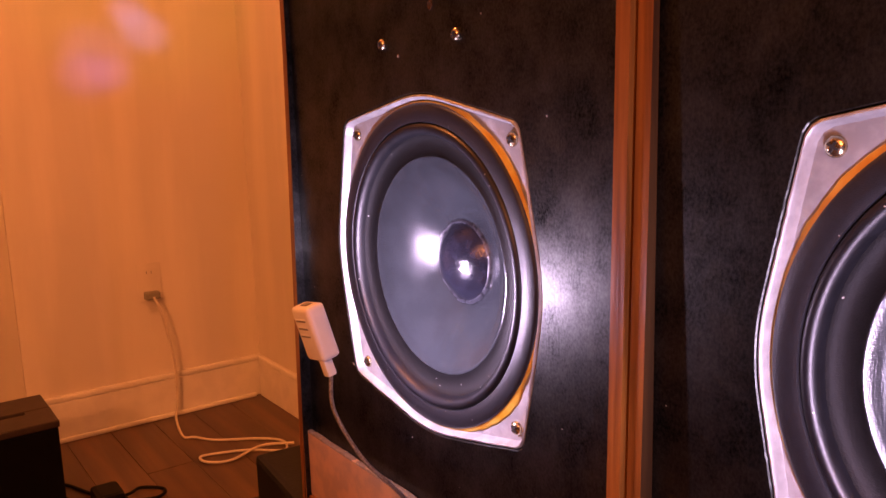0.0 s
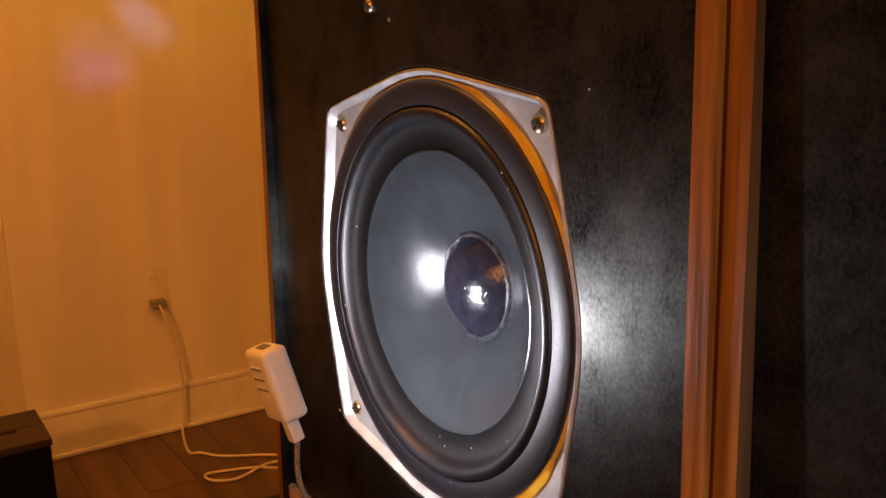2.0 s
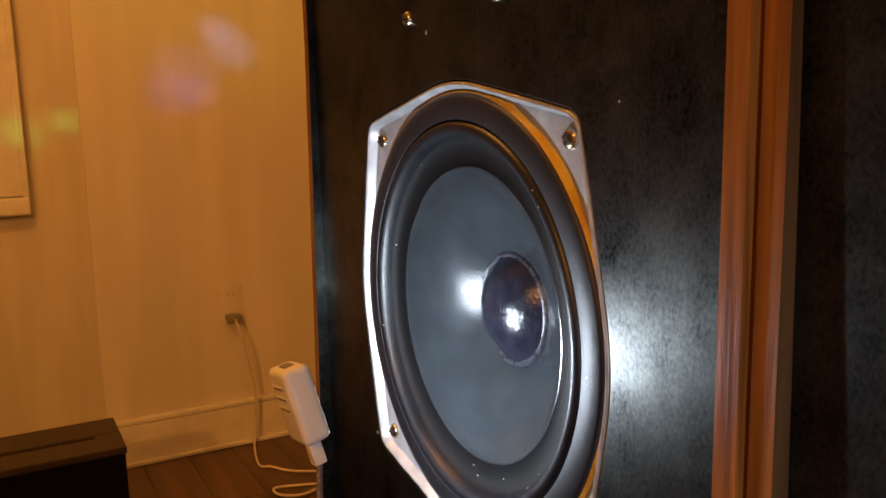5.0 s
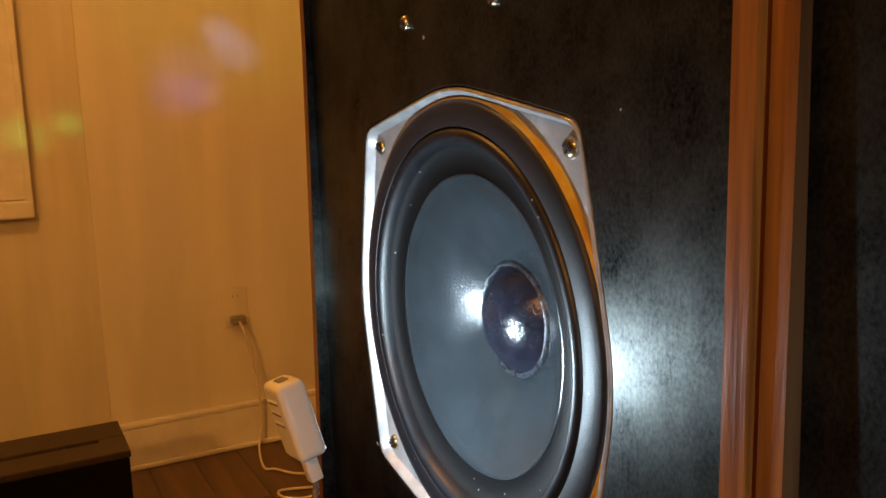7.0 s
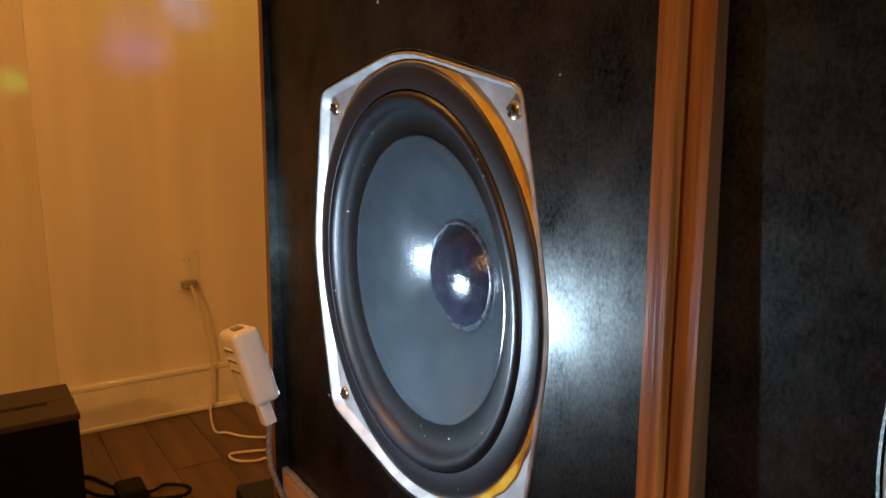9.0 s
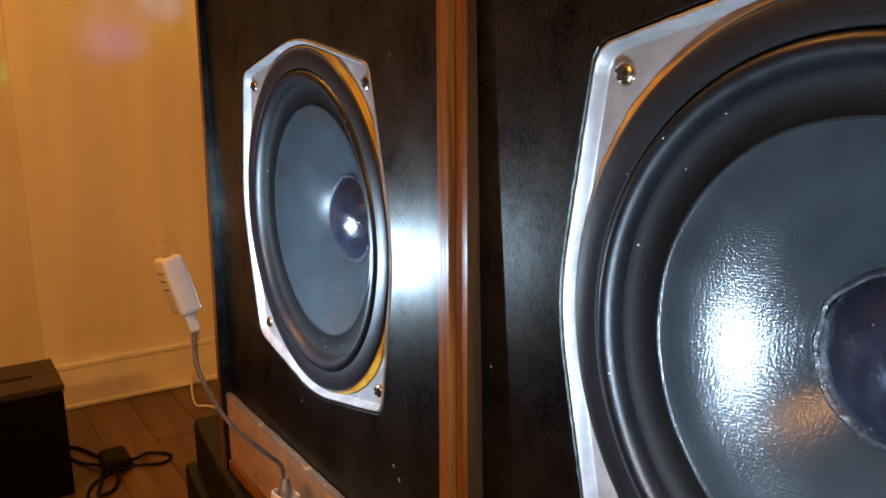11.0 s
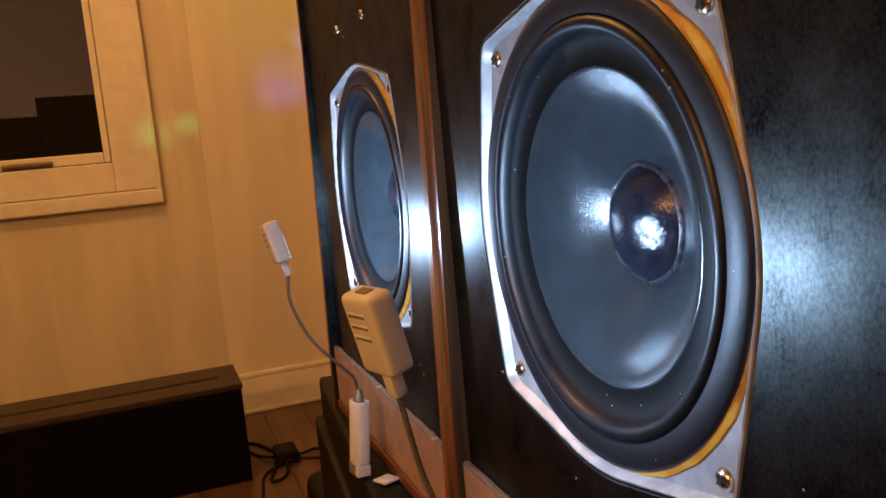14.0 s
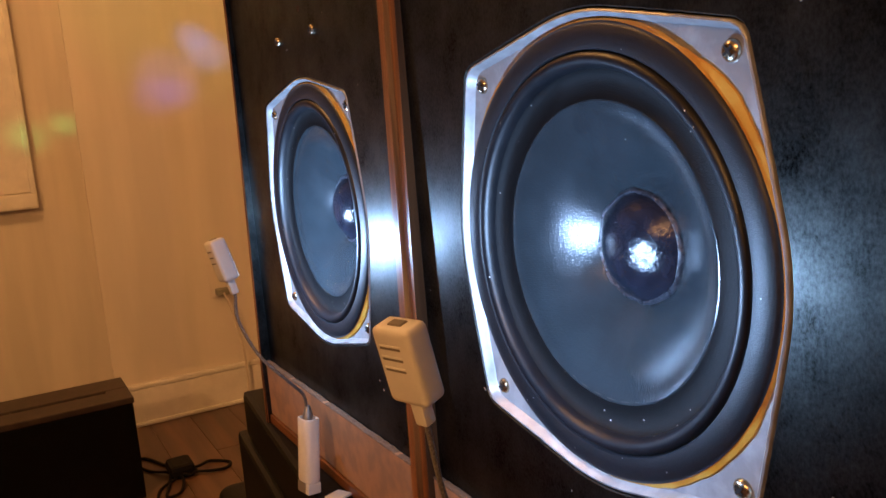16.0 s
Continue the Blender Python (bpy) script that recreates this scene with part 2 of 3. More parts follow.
M_CONE = weave(ring_grain(mat("grey_coated_paper", (0.0165, 0.0215, 0.0250), 0.20, var=0.14, scale=60, bump=0.17, bscale=900, rvar=0.07, spec=0.40), 0.020, 130), 0.05, 0.0011)
M_CAP = mat("glossy_black_cap", (0.010, 0.011, 0.018), 0.20, var=0.35, scale=120, bump=0.38, bscale=480, rvar=0.08, spec=0.40)
M_RIM = mat("lumpy_cap_glue", (0.030, 0.033, 0.042), 0.28, var=0.4, scale=260, bump=0.8, bscale=520, rvar=0.08)

M_GLASS = bpy.data.materials.new("window_glass")
M_GLASS.use_nodes = True
_g = M_GLASS.node_tree.nodes["Principled BSDF"]
_g.inputs["Transmission Weight"].default_value, _g.inputs["Roughness"].default_value, _g.inputs["IOR"].default_value = 1.0, 0.02, 1.45

dusty(M_CONE, 150, 0.06, 0.10)
dusty(M_CAP, 200, 0.05, 0.15)

# ---- helpers of this scene ----


def mesh_of(name, bm, material, smooth=False):
    me = bpy.data.meshes.new(name)
    bmesh.ops.recalc_face_normals(bm, faces=bm.faces[:])
    if smooth:
        for f in bm.faces:
            f.smooth = True
        for e in bm.edges:
            if len(e.link_faces) == 2 and e.calc_face_angle(0) > 0.7:
                e.smooth = False
    bm.to_mesh(me)
    bm.free()
    me.materials.append(material)
    return me


def part(name, bm, material, parent, label="", at=None, smooth=False):
    ob = new(name, mesh_of(name, bm, material, smooth))
    ob.parent = parent
    if at is not None:
        ob.matrix_local = at
    if label:
        ob["label"] = label
    return ob


def thing(name, at, label, category, group="", kind=""):
    ob = new(name)
    ob.matrix_world = at
    return tagged(ob, label, category, group, kind)


def setting(name, bm, material, label="", category=""):
    return tagged(new(name, mesh_of(name, bm, material)), label, category, kind="structure")


def box(bm, x0, x1, y0, y1, z0, z1, bevel=0.0, seg=2):
    m = Matrix.Translation(((x0 + x1) / 2, (y0 + y1) / 2, (z0 + z1) / 2)) @ Matrix.Diagonal((x1 - x0, y1 - y0, z1 - z0, 1))
    geo = bmesh.ops.create_cube(bm, size=1, matrix=m)
    if bevel:
        edges = list({e for v in geo["verts"] for e in v.link_edges})
        bmesh.ops.bevel(bm, geom=edges, offset=bevel, segments=seg, affect="EDGES", profile=0.6)
    return bm


def boxed(*a, **k):
    return box(bmesh.new(), *a, **k)


def lathe(profile, n=96, wobble=0.0, seed=0):
    """Turns (radius, height) pairs round the y axis; height points to the viewer (minus y)."""
    bm = bmesh.new()
    rings = []
    for r, w in profile:
        if r < 1e-6:
            rings.append([bm.verts.new((0, -w, 0))])
            continue
        ring = []
        for i in range(n):
            a = 2 * math.pi * i / n
            d = wobble * noise.noise(Vector((math.cos(a) * 3 + seed, math.sin(a) * 3, r * 40))) if wobble else 0
            ring.append(bm.verts.new(((r + d) * math.cos(a), -w - d * 0.5, (r + d) * math.sin(a))))
        rings.append(ring)
    for p, q in zip(rings, rings[1:]):
        for i in range(n):
            j = (i + 1) % n
            if len(q) == 1:
                bm.faces.new((p[i], p[j], q[0]))
            elif len(p) == 1:
                bm.faces.new((p[0], q[i], q[j]))
            else:
                bm.faces.new((p[i], p[j], q[j], q[i]))
    return bm


def tube(points, radius, n=10, steps=8, closed_ends=True):
    """A round cable along a smooth line through the points."""
    P = [Vector(p) for p in points]
    line = []
    for i in range(len(P) - 1):
        p0, p1, p2, p3 = P[max(i - 1, 0)], P[i], P[i + 1], P[min(i + 2, len(P) - 1)]
        for k in range(steps):
            t = k / steps
            line.append(0.5 * ((2 * p1) + (p2 - p0) * t + (2 * p0 - 5 * p1 + 4 * p2 - p3) * t * t + (3 * p1 - p0 - 3 * p2 + p3) * t ** 3))
    line.append(P[-1])
    bm = bmesh.new()
    rings = []
    side = Vector((0.31, 0.52, 0.79))
    for i, p in enumerate(line):
        d = (line[min(i + 1, len(line) - 1)] - line[max(i - 1, 0)]).normalized()
        u = d.cross(side)
        u = u.normalized() if u.length > 1e-4 else d.orthogonal().normalized()
        v = d.cross(u)
        rings.append([bm.verts.new(p + radius * (math.cos(2 * math.pi * k / n) * u + math.sin(2 * math.pi * k / n) * v)) for k in range(n)])
    for a, b in zip(rings, rings[1:]):
        for k in range(n):
            bm.faces.new((a[k], a[(k + 1) % n], b[(k + 1) % n], b[k]))
    if closed_ends:
        bm.faces.new(rings[0])
        bm.faces.new(rings[-1])
    return bm


# ---- room ----
WALL_A, WALL_B, WALL_C = -1.93, 0.712, -1.95
X_END, Y_END, TOP = 2.6, -3.2, 2.45
# unseen walls, coloured dark so that the black boards reflect less light
M_FAR = mat("unseen_wall_dark_brown", (0.045, 0.034, 0.026), 0.7, var=0.12, scale=14, bump=0.1, bscale=150)
wall_a = setting("wall_west", boxed(WALL_A - 0.25, WALL_A, 0.015, WALL_B, 0, TOP), M_WALL, "cream painted wall with a plugged outlet", "wall")
setting("wall_north", boxed(WALL_A - 0.25, X_END + 0.1, WALL_B, WALL_B + 0.1, 0, TOP), M_WALL, "cream painted wall behind the loudspeakers", "wall")
setting("wall_east", boxed(X_END, X_END + 0.1, Y_END, WALL_B, 0, TOP), M_FAR, "unseen side wall, kept dark brown to dim reflections", "wall")
setting("wall_south", boxed(WALL_C - 0.15, X_END + 0.1, Y_END - 0.1, Y_END, 0, TOP), M_FAR, "unseen wall, kept dark brown to dim reflections", "wall")
setting("ceiling", boxed(WALL_C - 0.15, X_END + 0.1, Y_END - 0.1, WALL_B + 0.1, TOP, TOP + 0.1), M_CEIL, "plain white painted ceiling", "ceiling")
setting("floor", boxed(WALL_C - 0.15, X_END + 0.1, Y_END - 0.1, WALL_B + 0.1, -0.06, -0.008), M_SLOT, "dark brown wooden plank floor", "floor")

# window wall, set back a little, with its opening
# WY0: unseen end, stretched so that the black boards reflect dark glass
WY0, WY1, WZ0, WZ1 = -2.70, -0.255, 0.865, 2.10
bm = bmesh.new()
box(bm, WALL_C - 0.15, WALL_C, WY1, 0.015, 0, TOP)
box(bm, WALL_C - 0.15, WALL_C, Y_END, WY0, 0, TOP)
box(bm, WALL_C - 0.15, WALL_C, WY0, WY1, 0, WZ0)
box(bm, WALL_C - 0.15, WALL_C, WY0, WY1, WZ1, TOP)
setting("wall_window", bm, M_PANEL, "cream painted wall of vertical boards round a window", "wall")

window = tagged(new("window_1", mesh_of("window_1", boxed(WALL_C - 0.13, WALL_C - 0.02, WY0, WY0 + 0.012, WZ0, WZ1), M_TRIMW)), "white framed window showing the night outside", "window", kind="structure")
for n, y0, y1, z0, z1 in (("casing", WY1, WY1 + 0.125, WZ0 - 0.09, WZ1 + 0.1), ("casing", WY0 - 0.125, WY0, WZ0 - 0.09, WZ1 + 0.1),
                          ("casing", WY0, WY1, WZ1, WZ1 + 0.1), ("apron", WY0, WY1, WZ0 - 0.09, WZ0)):
    part(n, boxed(WALL_C + 0.001, WALL_C + 0.022, y0, y1, z0, z1, bevel=0.004), M_TRIMW, window)
part("casing_bead", boxed(WALL_C + 0.001, WALL_C + 0.030, WY1 + 0.118, WY1 + 0.134, WZ0 - 0.10, WZ1 + 0.11, bevel=0.004), M_TRIMW, window)
part("casing_bead", boxed(WALL_C + 0.001, WALL_C + 0.034, WY0 - 0.134, WY1 + 0.134, WZ0 - 0.138, WZ0 - 0.092, bevel=0.006), M_TRIMW, window)
for y0, y1, z0, z1 in ((WY1 - 0.022, WY1 - 0.002, WZ0 + 0.002, WZ1), (WY0 + 0.014, WY0 + 0.06, WZ0 + 0.002, WZ1), (WY0 + 0.06, WY1 - 0.0225, WZ0 + 0.002, WZ0 + 0.034), (WY0 + 0.06, WY1 - 0.0225, WZ1 - 0.05, WZ1)):
    part("sash", boxed(WALL_C - 0.05, WALL_C + 0.008, y0, y1, z0, z1, bevel=0.005), M_TRIMW, window)
pane = part("pane", boxed(WALL_C - 0.034, WALL_C - 0.028, WY0 + 0.055, WY1 - 0.018, WZ0 + 0.030, WZ1 - 0.045), M_GLASS, window, "dark window pane")
pane.visible_shadow = False
handle = part("crank_handle", boxed(WALL_C + 0.009, WALL_C + 0.026, -0.56, -0.42, WZ0 + 0.004, WZ0 + 0.020, bevel=0.006), mat("handle_bronze", (0.22, 0.15, 0.09), 0.4, metal=0.6), window, "bronze window crank handle")
setting("backdrop", boxed(WALL_C - 3.05, WALL_C - 3.0, -4.5, 2.0, 0, 3.8), M_NIGHT, "dim brown night sky outside the window", "sky")
tagged(new("dark_roofline", mesh_of("dark_roofline", box(boxed(WALL_C - 2.6, WALL_C - 2.3, -3.5, -0.66, 0, 1.15), WALL_C - 2.6, WALL_C - 2.3, -0.655, 0.4, 0, 1.25), M_DARKHOUSE)), "black silhouette of a building outside at night", "building")

# baseboards
setting("baseboard_west", box(boxed(WALL_A + 0.0005, WALL_A + 0.016, 0.015, WALL_B, 0, 0.118, bevel=0.003), WALL_A + 0.0005, WALL_A + 0.0185, 0.015, WALL_B, 0.118, 0.136, bevel=0.006), M_TRIMW, "white painted baseboard", "baseboard")
setting("baseboard_north", box(boxed(WALL_A + 0.026, X_END, WALL_B - 0.016, WALL_B - 0.0005, 0, 0.118, bevel=0.003), WALL_A + 0.026, X_END, WALL_B - 0.0185, WALL_B - 0.0005, 0.118, 0.136, bevel=0.006), M_TRIMW, "white painted baseboard", "baseboard")
setting("trim_quarter_round", boxed(WALL_A + 0.018, WALL_A + 0.030, 0.02, WALL_B - 0.03, 0, 0.014, bevel=0.005), M_TRIMW, "white quarter-round floor trim", "trim")

# wall outlet with a plug
outlet = thing("wall_outlet", pose(WALL_A, 0.379, 0.426), "white wall outlet plate with a plugged cord", "outlet")
part("plate", boxed(0.0005, 0.0035, -0.036, 0.036, -0.058, 0.058, bevel=0.0015), M_WALL, outlet)
for z in (0.026, -0.026):
    part("socket", boxed(0.0037, 0.0052, -0.017, 0.017, z - 0.015, z + 0.015, bevel=0.001), M_WALL, outlet)
for z in (0.030,):
    for y in (-0.007, 0.007):
        part("slot", boxed(0.0053, 0.0057, y - 0.0010, y + 0.0010, z - 0.004, z + 0.004), M_GREY, outlet)
part("plug", boxed(0.0053, 0.034, -0.022, 0.022, -0.050, -0.026, bevel=0.006), mat("olive_grey_plug", (0.30, 0.28, 0.20), 0.5), outlet, "olive grey plug")
cord = thing("extension_cord", pose(0, 0, 0), "cream power cord looped on the floor", "cord")
part("cable", tube([(WALL_A + 0.035, 0.379, 0.386), (WALL_A + 0.05, 0.395, 0.325), (WALL_A + 0.045, 0.42, 0.18), (WALL_A + 0.04, 0.42, 0.05), (WALL_A + 0.06, 0.405, 0.005), (-1.72, 0.375, 0.004), (-1.69, 0.40, 0.004), (-1.63, 0.44, 0.004), (-1.56, 0.54, 0.004), (-1.50, 0.585, 0.004), (-1.44, 0.56, 0.004), (-1.50, 0.49, 0.004), (-1.53, 0.43, 0.004), (-1.545, 0.365, 0.005), (-1.50, 0.365, 0.005), (-1.47, 0.42, 0.005), (-1.50, 0.52, 0.008), (-1.46, 0.60, 0.008)], 0.0036, steps=7), M_CORD, cord, smooth=True)

# black cable heap by the floor box
heap = thing("cable_tangle", pose(0, 0, 0), "tangle of thin black cables on the floor", "cable")
part("cable", tube([(-1.62, -0.02, 0.004), (-1.61, 0.03, 0.004), (-1.52, 0.07, 0.004), (-1.46, 0.09, 0.010), (-1.43, 0.14, 0.012), (-1.46, 0.18, 0.006), (-1.42, 0.225, 0.004), (-1.385, 0.20, 0.004), (-1.40, 0.13, 0.010), (-1.44, 0.08, 0.014), (-1.36, 0.05, 0.004), (-1.30, 0.035, 0.004), (-1.31, 0.07, 0.004), (-1.38, 0.09, 0.012), (-1.46, 0.06, 0.008)], 0.004, steps=7), M_RUBBER, heap, smooth=True)
part("cable", tube([(-1.58, 0.0, 0.004), (-1.50, 0.03, 0.004), (-1.43, 0.075, 0.014), (-1.38, 0.11, 0.014), (-1.42, 0.13, 0.010), (-1.36, 0.03, 0.004), (-1.22, 0.0, 0.004), (-1.10, -0.03, 0.004)], 0.0035, steps=7), M_RUBBER, heap, smooth=True)
part("plug_block", boxed(-1.485, -1.395, 0.065, 0.13, 0.0, 0.036, bevel=0.012), M_RUBBER, heap, "black inline switch block")

# long low black box with a slotted top
fb = thing("floor_box", pose(-1.345, -0.008, 0), "long low black box with a slotted brown top", "box")
part("body", boxed(-0.21, 0.0, -1.35, 0.0, 0, 0.251, bevel=0.004), M_BOX, fb)
part("top_board", boxed(-0.085, 0.003, -1.353, 0.003, 0.252, 0.268, bevel=0.003), M_BOXTOP, fb)
part("top_board", boxed(-0.213, -0.105, -1.353, 0.003, 0.252, 0.268, bevel=0.003), M_BOXTOP, fb)
for k in range(9):
    y = -0.12 - 0.15 * k
    part("slot_bridge", boxed(-0.1045, -0.0855, y - 0.0025, y + 0.0025, 0.253, 0.263), M_BOXTOP, fb)
part("end_cap", boxed(-0.1045, -0.0855, -0.05, 0.003, 0.253, 0.267), M_BOXTOP, fb)

# ---- loudspeakers ----
D, R_OUT, CORNER, CR = 0.089, 0.1170, 0.0905, 0.0100


def frame_radius(a):
    """Outline of the chassis: the tightest band round the rim circle and four corner lugs."""
    c, s = math.cos(a), math.sin(a)
    # support function of the band, turned into a radius by scanning nearby normals
    r = 9.0
    for k in range(-40, 41):
        b = a + k * 0.02
        h = max(R_OUT, max(CORNER * (sx * math.cos(b) + sy * math.sin(b)) + CR for sx in (-1, 1) for sy in (-1, 1)))
        d = math.cos(a - b)
        if d > 0.05:
            r = min(r, h / d)
    return r


N_F = 192
OUTLINE = [frame_radius(2 * math.pi * i / N_F) for i in range(N_F)]


def frame_mesh():
    bm = bmesh.new()
    rings = []
    for off, w, inner in ((0, -0.0080, 0), (0, -0.0006, 0), (-0.0004, 0.0000, 0), (-0.0014, 0.0003, 0), (-0.0024, -0.0006, 0), (-0.0036, -0.0040, 0), (-0.0044, -0.0050, 0), (0, -0.0052, 0.1108), (0, -0.0054, 0.1095), (0, -0.011, 0.1075)):
        ring = []
        for i in range(N_F):
            a = 2 * math.pi * i / N_F
            r = inner if inner else OUTLINE[i] + off
            ring.append(bm.verts.new((r * math.cos(a), -w, r * math.sin(a))))
        rings.append(ring)
    for p, q in zip(rings, rings[1:]):
        for i in range(N_F):
            j = (i + 1) % N_F
            bm.faces.new((p[i], p[j], q[j], q[i]))
    return bm


def glue_mesh(seed, runs):
    """A squeezed-out bead of glue round the gasket; runs: (direction in degrees, half spread, width) where it has spread wide."""
    bm = bmesh.new()
    rings = []
    for k in (0.0, 0.3, 0.65, 0.9, 1.0):
        ring = []
        for i in range(N_F):
            a = 2 * math.pi * i / N_F
            v = noise.noise(Vector((math.cos(a) * 4.2 + seed * 7.3, math.sin(a) * 4.2, 0.7))) + 0.5 * noise.noise(Vector((math.cos(a) * 15 + seed, math.sin(a) * 15, 2.1)))
            wide = 0.0010
            for middle, spread, width in runs:
                d = abs((math.degrees(a) - middle + 180) % 360 - 180) / spread
                if d < 1:
                    wide += width * (1 - d * d) ** 0.7
            wide *= 1 + 0.55 * v
            r = 0.1112 + k * max(0.0003, min(wide + 0.0006, OUTLINE[i] - 0.1112 - 0.0040))
            w = 0.0024 - 0.0018 * k - (0.0008 if k == 1.0 else 0.0)
            ring.append(bm.verts.new((r * math.cos(a), -w, r * math.sin(a))))
        rings.append(ring)
    for p, q in zip(rings, rings[1:]):
        for i in range(N_F):
            j = (i + 1) % N_F
            bm.faces.new((p[i], p[j], q[j], q[i]))
    return bm


def screw_parts(parent, at, r=0.0046, turn=20, label=""):
    s = part("screw", lathe([(r, 0.0), (r, 0.0010), (r * 0.86, 0.0021), (r * 0.5, 0.0029), (0, 0.0031)], 24), M_SCREW, parent, label or "brassy crosshead screw", at, True)
    # solid cross, drawn black in place of the shade in a cut slot
    bm = bmesh.new()
    box(bm, -r * 0.52, r * 0.52, -0.0034, -0.0026, -r * 0.11, r * 0.11)
    box(bm, -r * 0.11, r * 0.11, -0.0034, -0.0026, r * 0.115, r * 0.52)
    box(bm, -r * 0.11, r * 0.11, -0.0034, -0.0026, -r * 0.52, -r * 0.115)
    return s, bm


ZB, ZT, ZC = 0.570, 1.24, 0.816


def front_y(z):
    """The veneered edges stand prouder of the board towards the floor."""
    return -0.0040 - 0.020 * max(0.0, 0.96 - z)


def side_board(x0, x1):
    bm = bmesh.new()
    zs = [ZB, 0.65, 0.72, 0.8, 0.88, 0.97, ZT]
    front = [[(x, front_y(z), z) for x in (x0, x1)] for z in zs]
    prev = None
    for z, f in zip(zs, front):
        ring = [bm.verts.new(f[0]), bm.verts.new(f[1]), bm.verts.new((x1, 0.30, z)), bm.verts.new((x0, 0.30, z))]
        if prev:
            for k in range(4):
                bm.faces.new((prev[k], prev[(k + 1) % 4], ring[(k + 1) % 4], ring[k]))
        else:
            bm.faces.new(ring)
        prev = ring
    bm.faces.new(prev)
    sharp = [e for e in bm.edges if abs(e.verts[0].co.z - e.verts[1].co.z) > 1e-3 and e.verts[0].co.y < 0.1]
    bmesh.ops.bevel(bm, geom=sharp, offset=0.0016, segments=3, affect="EDGES")
    return bm


def baffle_mesh(x0, x1):
    """Front board with the driver's round cut-out."""
    bm = bmesh.new()
    n = N_F
    z0, z1 = 0.60, ZT - 0.018
    rings = [[], [], [], [], []]
    for i in range(n):
        a = 2 * math.pi * i / n
        c, s = math.cos(a), math.sin(a)
        t = min((x1 if c > 0 else -x0) / max(abs(c), 1e-6), ((z1 - ZC) if s > 0 else (ZC - z0)) / max(abs(s), 1e-6))
        rh = OUTLINE[i] + 0.0009
        for ring, r, y in zip(rings, (t, rh + 0.0006, rh, rh, 0.1072), (0, 0, 0.0006, 0.0084, 0.0084)):
            ring.append(bm.verts.new((r * c, y, ZC + r * s)))
    outer = rings[0]
    for p, q in zip(rings, rings[1:]):
        for i in range(n):
            j = (i + 1) % n
            bm.faces.new((p[i], p[j], q[j], q[i]))
    for sx, sz in ((x0, z0), (x1, z0), (x1, z1), (x0, z1)):
        corner = bm.verts.new((sx, 0, sz))
        near = sorted(outer, key=lambda v: (v.co - corner.co).length)
        left = [v for v in near if abs(v.co.x - sx) < 1e-5][:1]
        flat = [v for v in near if abs(v.co.z - sz) < 1e-5][:1]
        if left and flat and left[0] is not flat[0]:
            bm.faces.new((corner, left[0], flat[0]))
    return bm


def chip_panel(x0, x1):
    """Plain lower board; its torn upper edge is a strip of its own."""
    return boxed(x0, x1, -0.0060, -0.0006, ZB + 0.0105, 0.6405, bevel=0.0008)


def torn_edge(x0, x1, seed):
    bm = bmesh.new()
    n = 220
    rows = []
    for i in range(n + 1):
        x = x0 + (x1 - x0) * i / n
        v = noise.noise(Vector((x * 160, seed, 0))) * 0.0013 + noise.noise(Vector((x * 45, seed, 3))) * 0.0016
        u = noise.noise(Vector((x * 210, seed, 5))) * 0.0016
        rows.append([bm.verts.new(p) for p in ((x, -0.0062, 0.6398), (x, -0.0057 + u * 0.5, 0.6410 + v * 0.7), (x, -0.0035 + u * 0.5, 0.6416 + v), (x, -0.0008, 0.6410 + v * 0.6))])
    for p, q in zip(rows, rows[1:]):
        for k in range(3):
            bm.faces.new((p[k], p[k + 1], q[k + 1], q[k]))
    return bm


def cone_mesh(seed):
    prof = [(0.0764, -0.0056), (0.0758, -0.0044), (0.0750, -0.0043), (0.0744, -0.0047)]
    for k in range(13):
        u = k / 12
        prof.append((0.0740 - 0.045 * u, -0.0050 - 0.0262 * u ** 1.28))
    prof.append((0.024, -0.036))
    return lathe(prof, 128, wobble=0.0004, seed=seed)


def cap_mesh(seed, dent):
    bm = lathe([(0.0284, -0.0312), (0.0282, -0.0300), (0.0274, -0.0290), (0.0256, -0.0272), (0.0226, -0.0243), (0.019, -0.0215), (0.014, -0.0190), (0.009, -0.0175), (0.004, -0.0168), (0, -0.0167)], 64, wobble=0.0004, seed=seed)
    if dent:
        for v in bm.verts:
            d = math.hypot(v.co.x - 0.015, v.co.z + 0.002)
            v.co.y += 0.0016 * math.exp(-(d / 0.006) ** 2)
    return bm


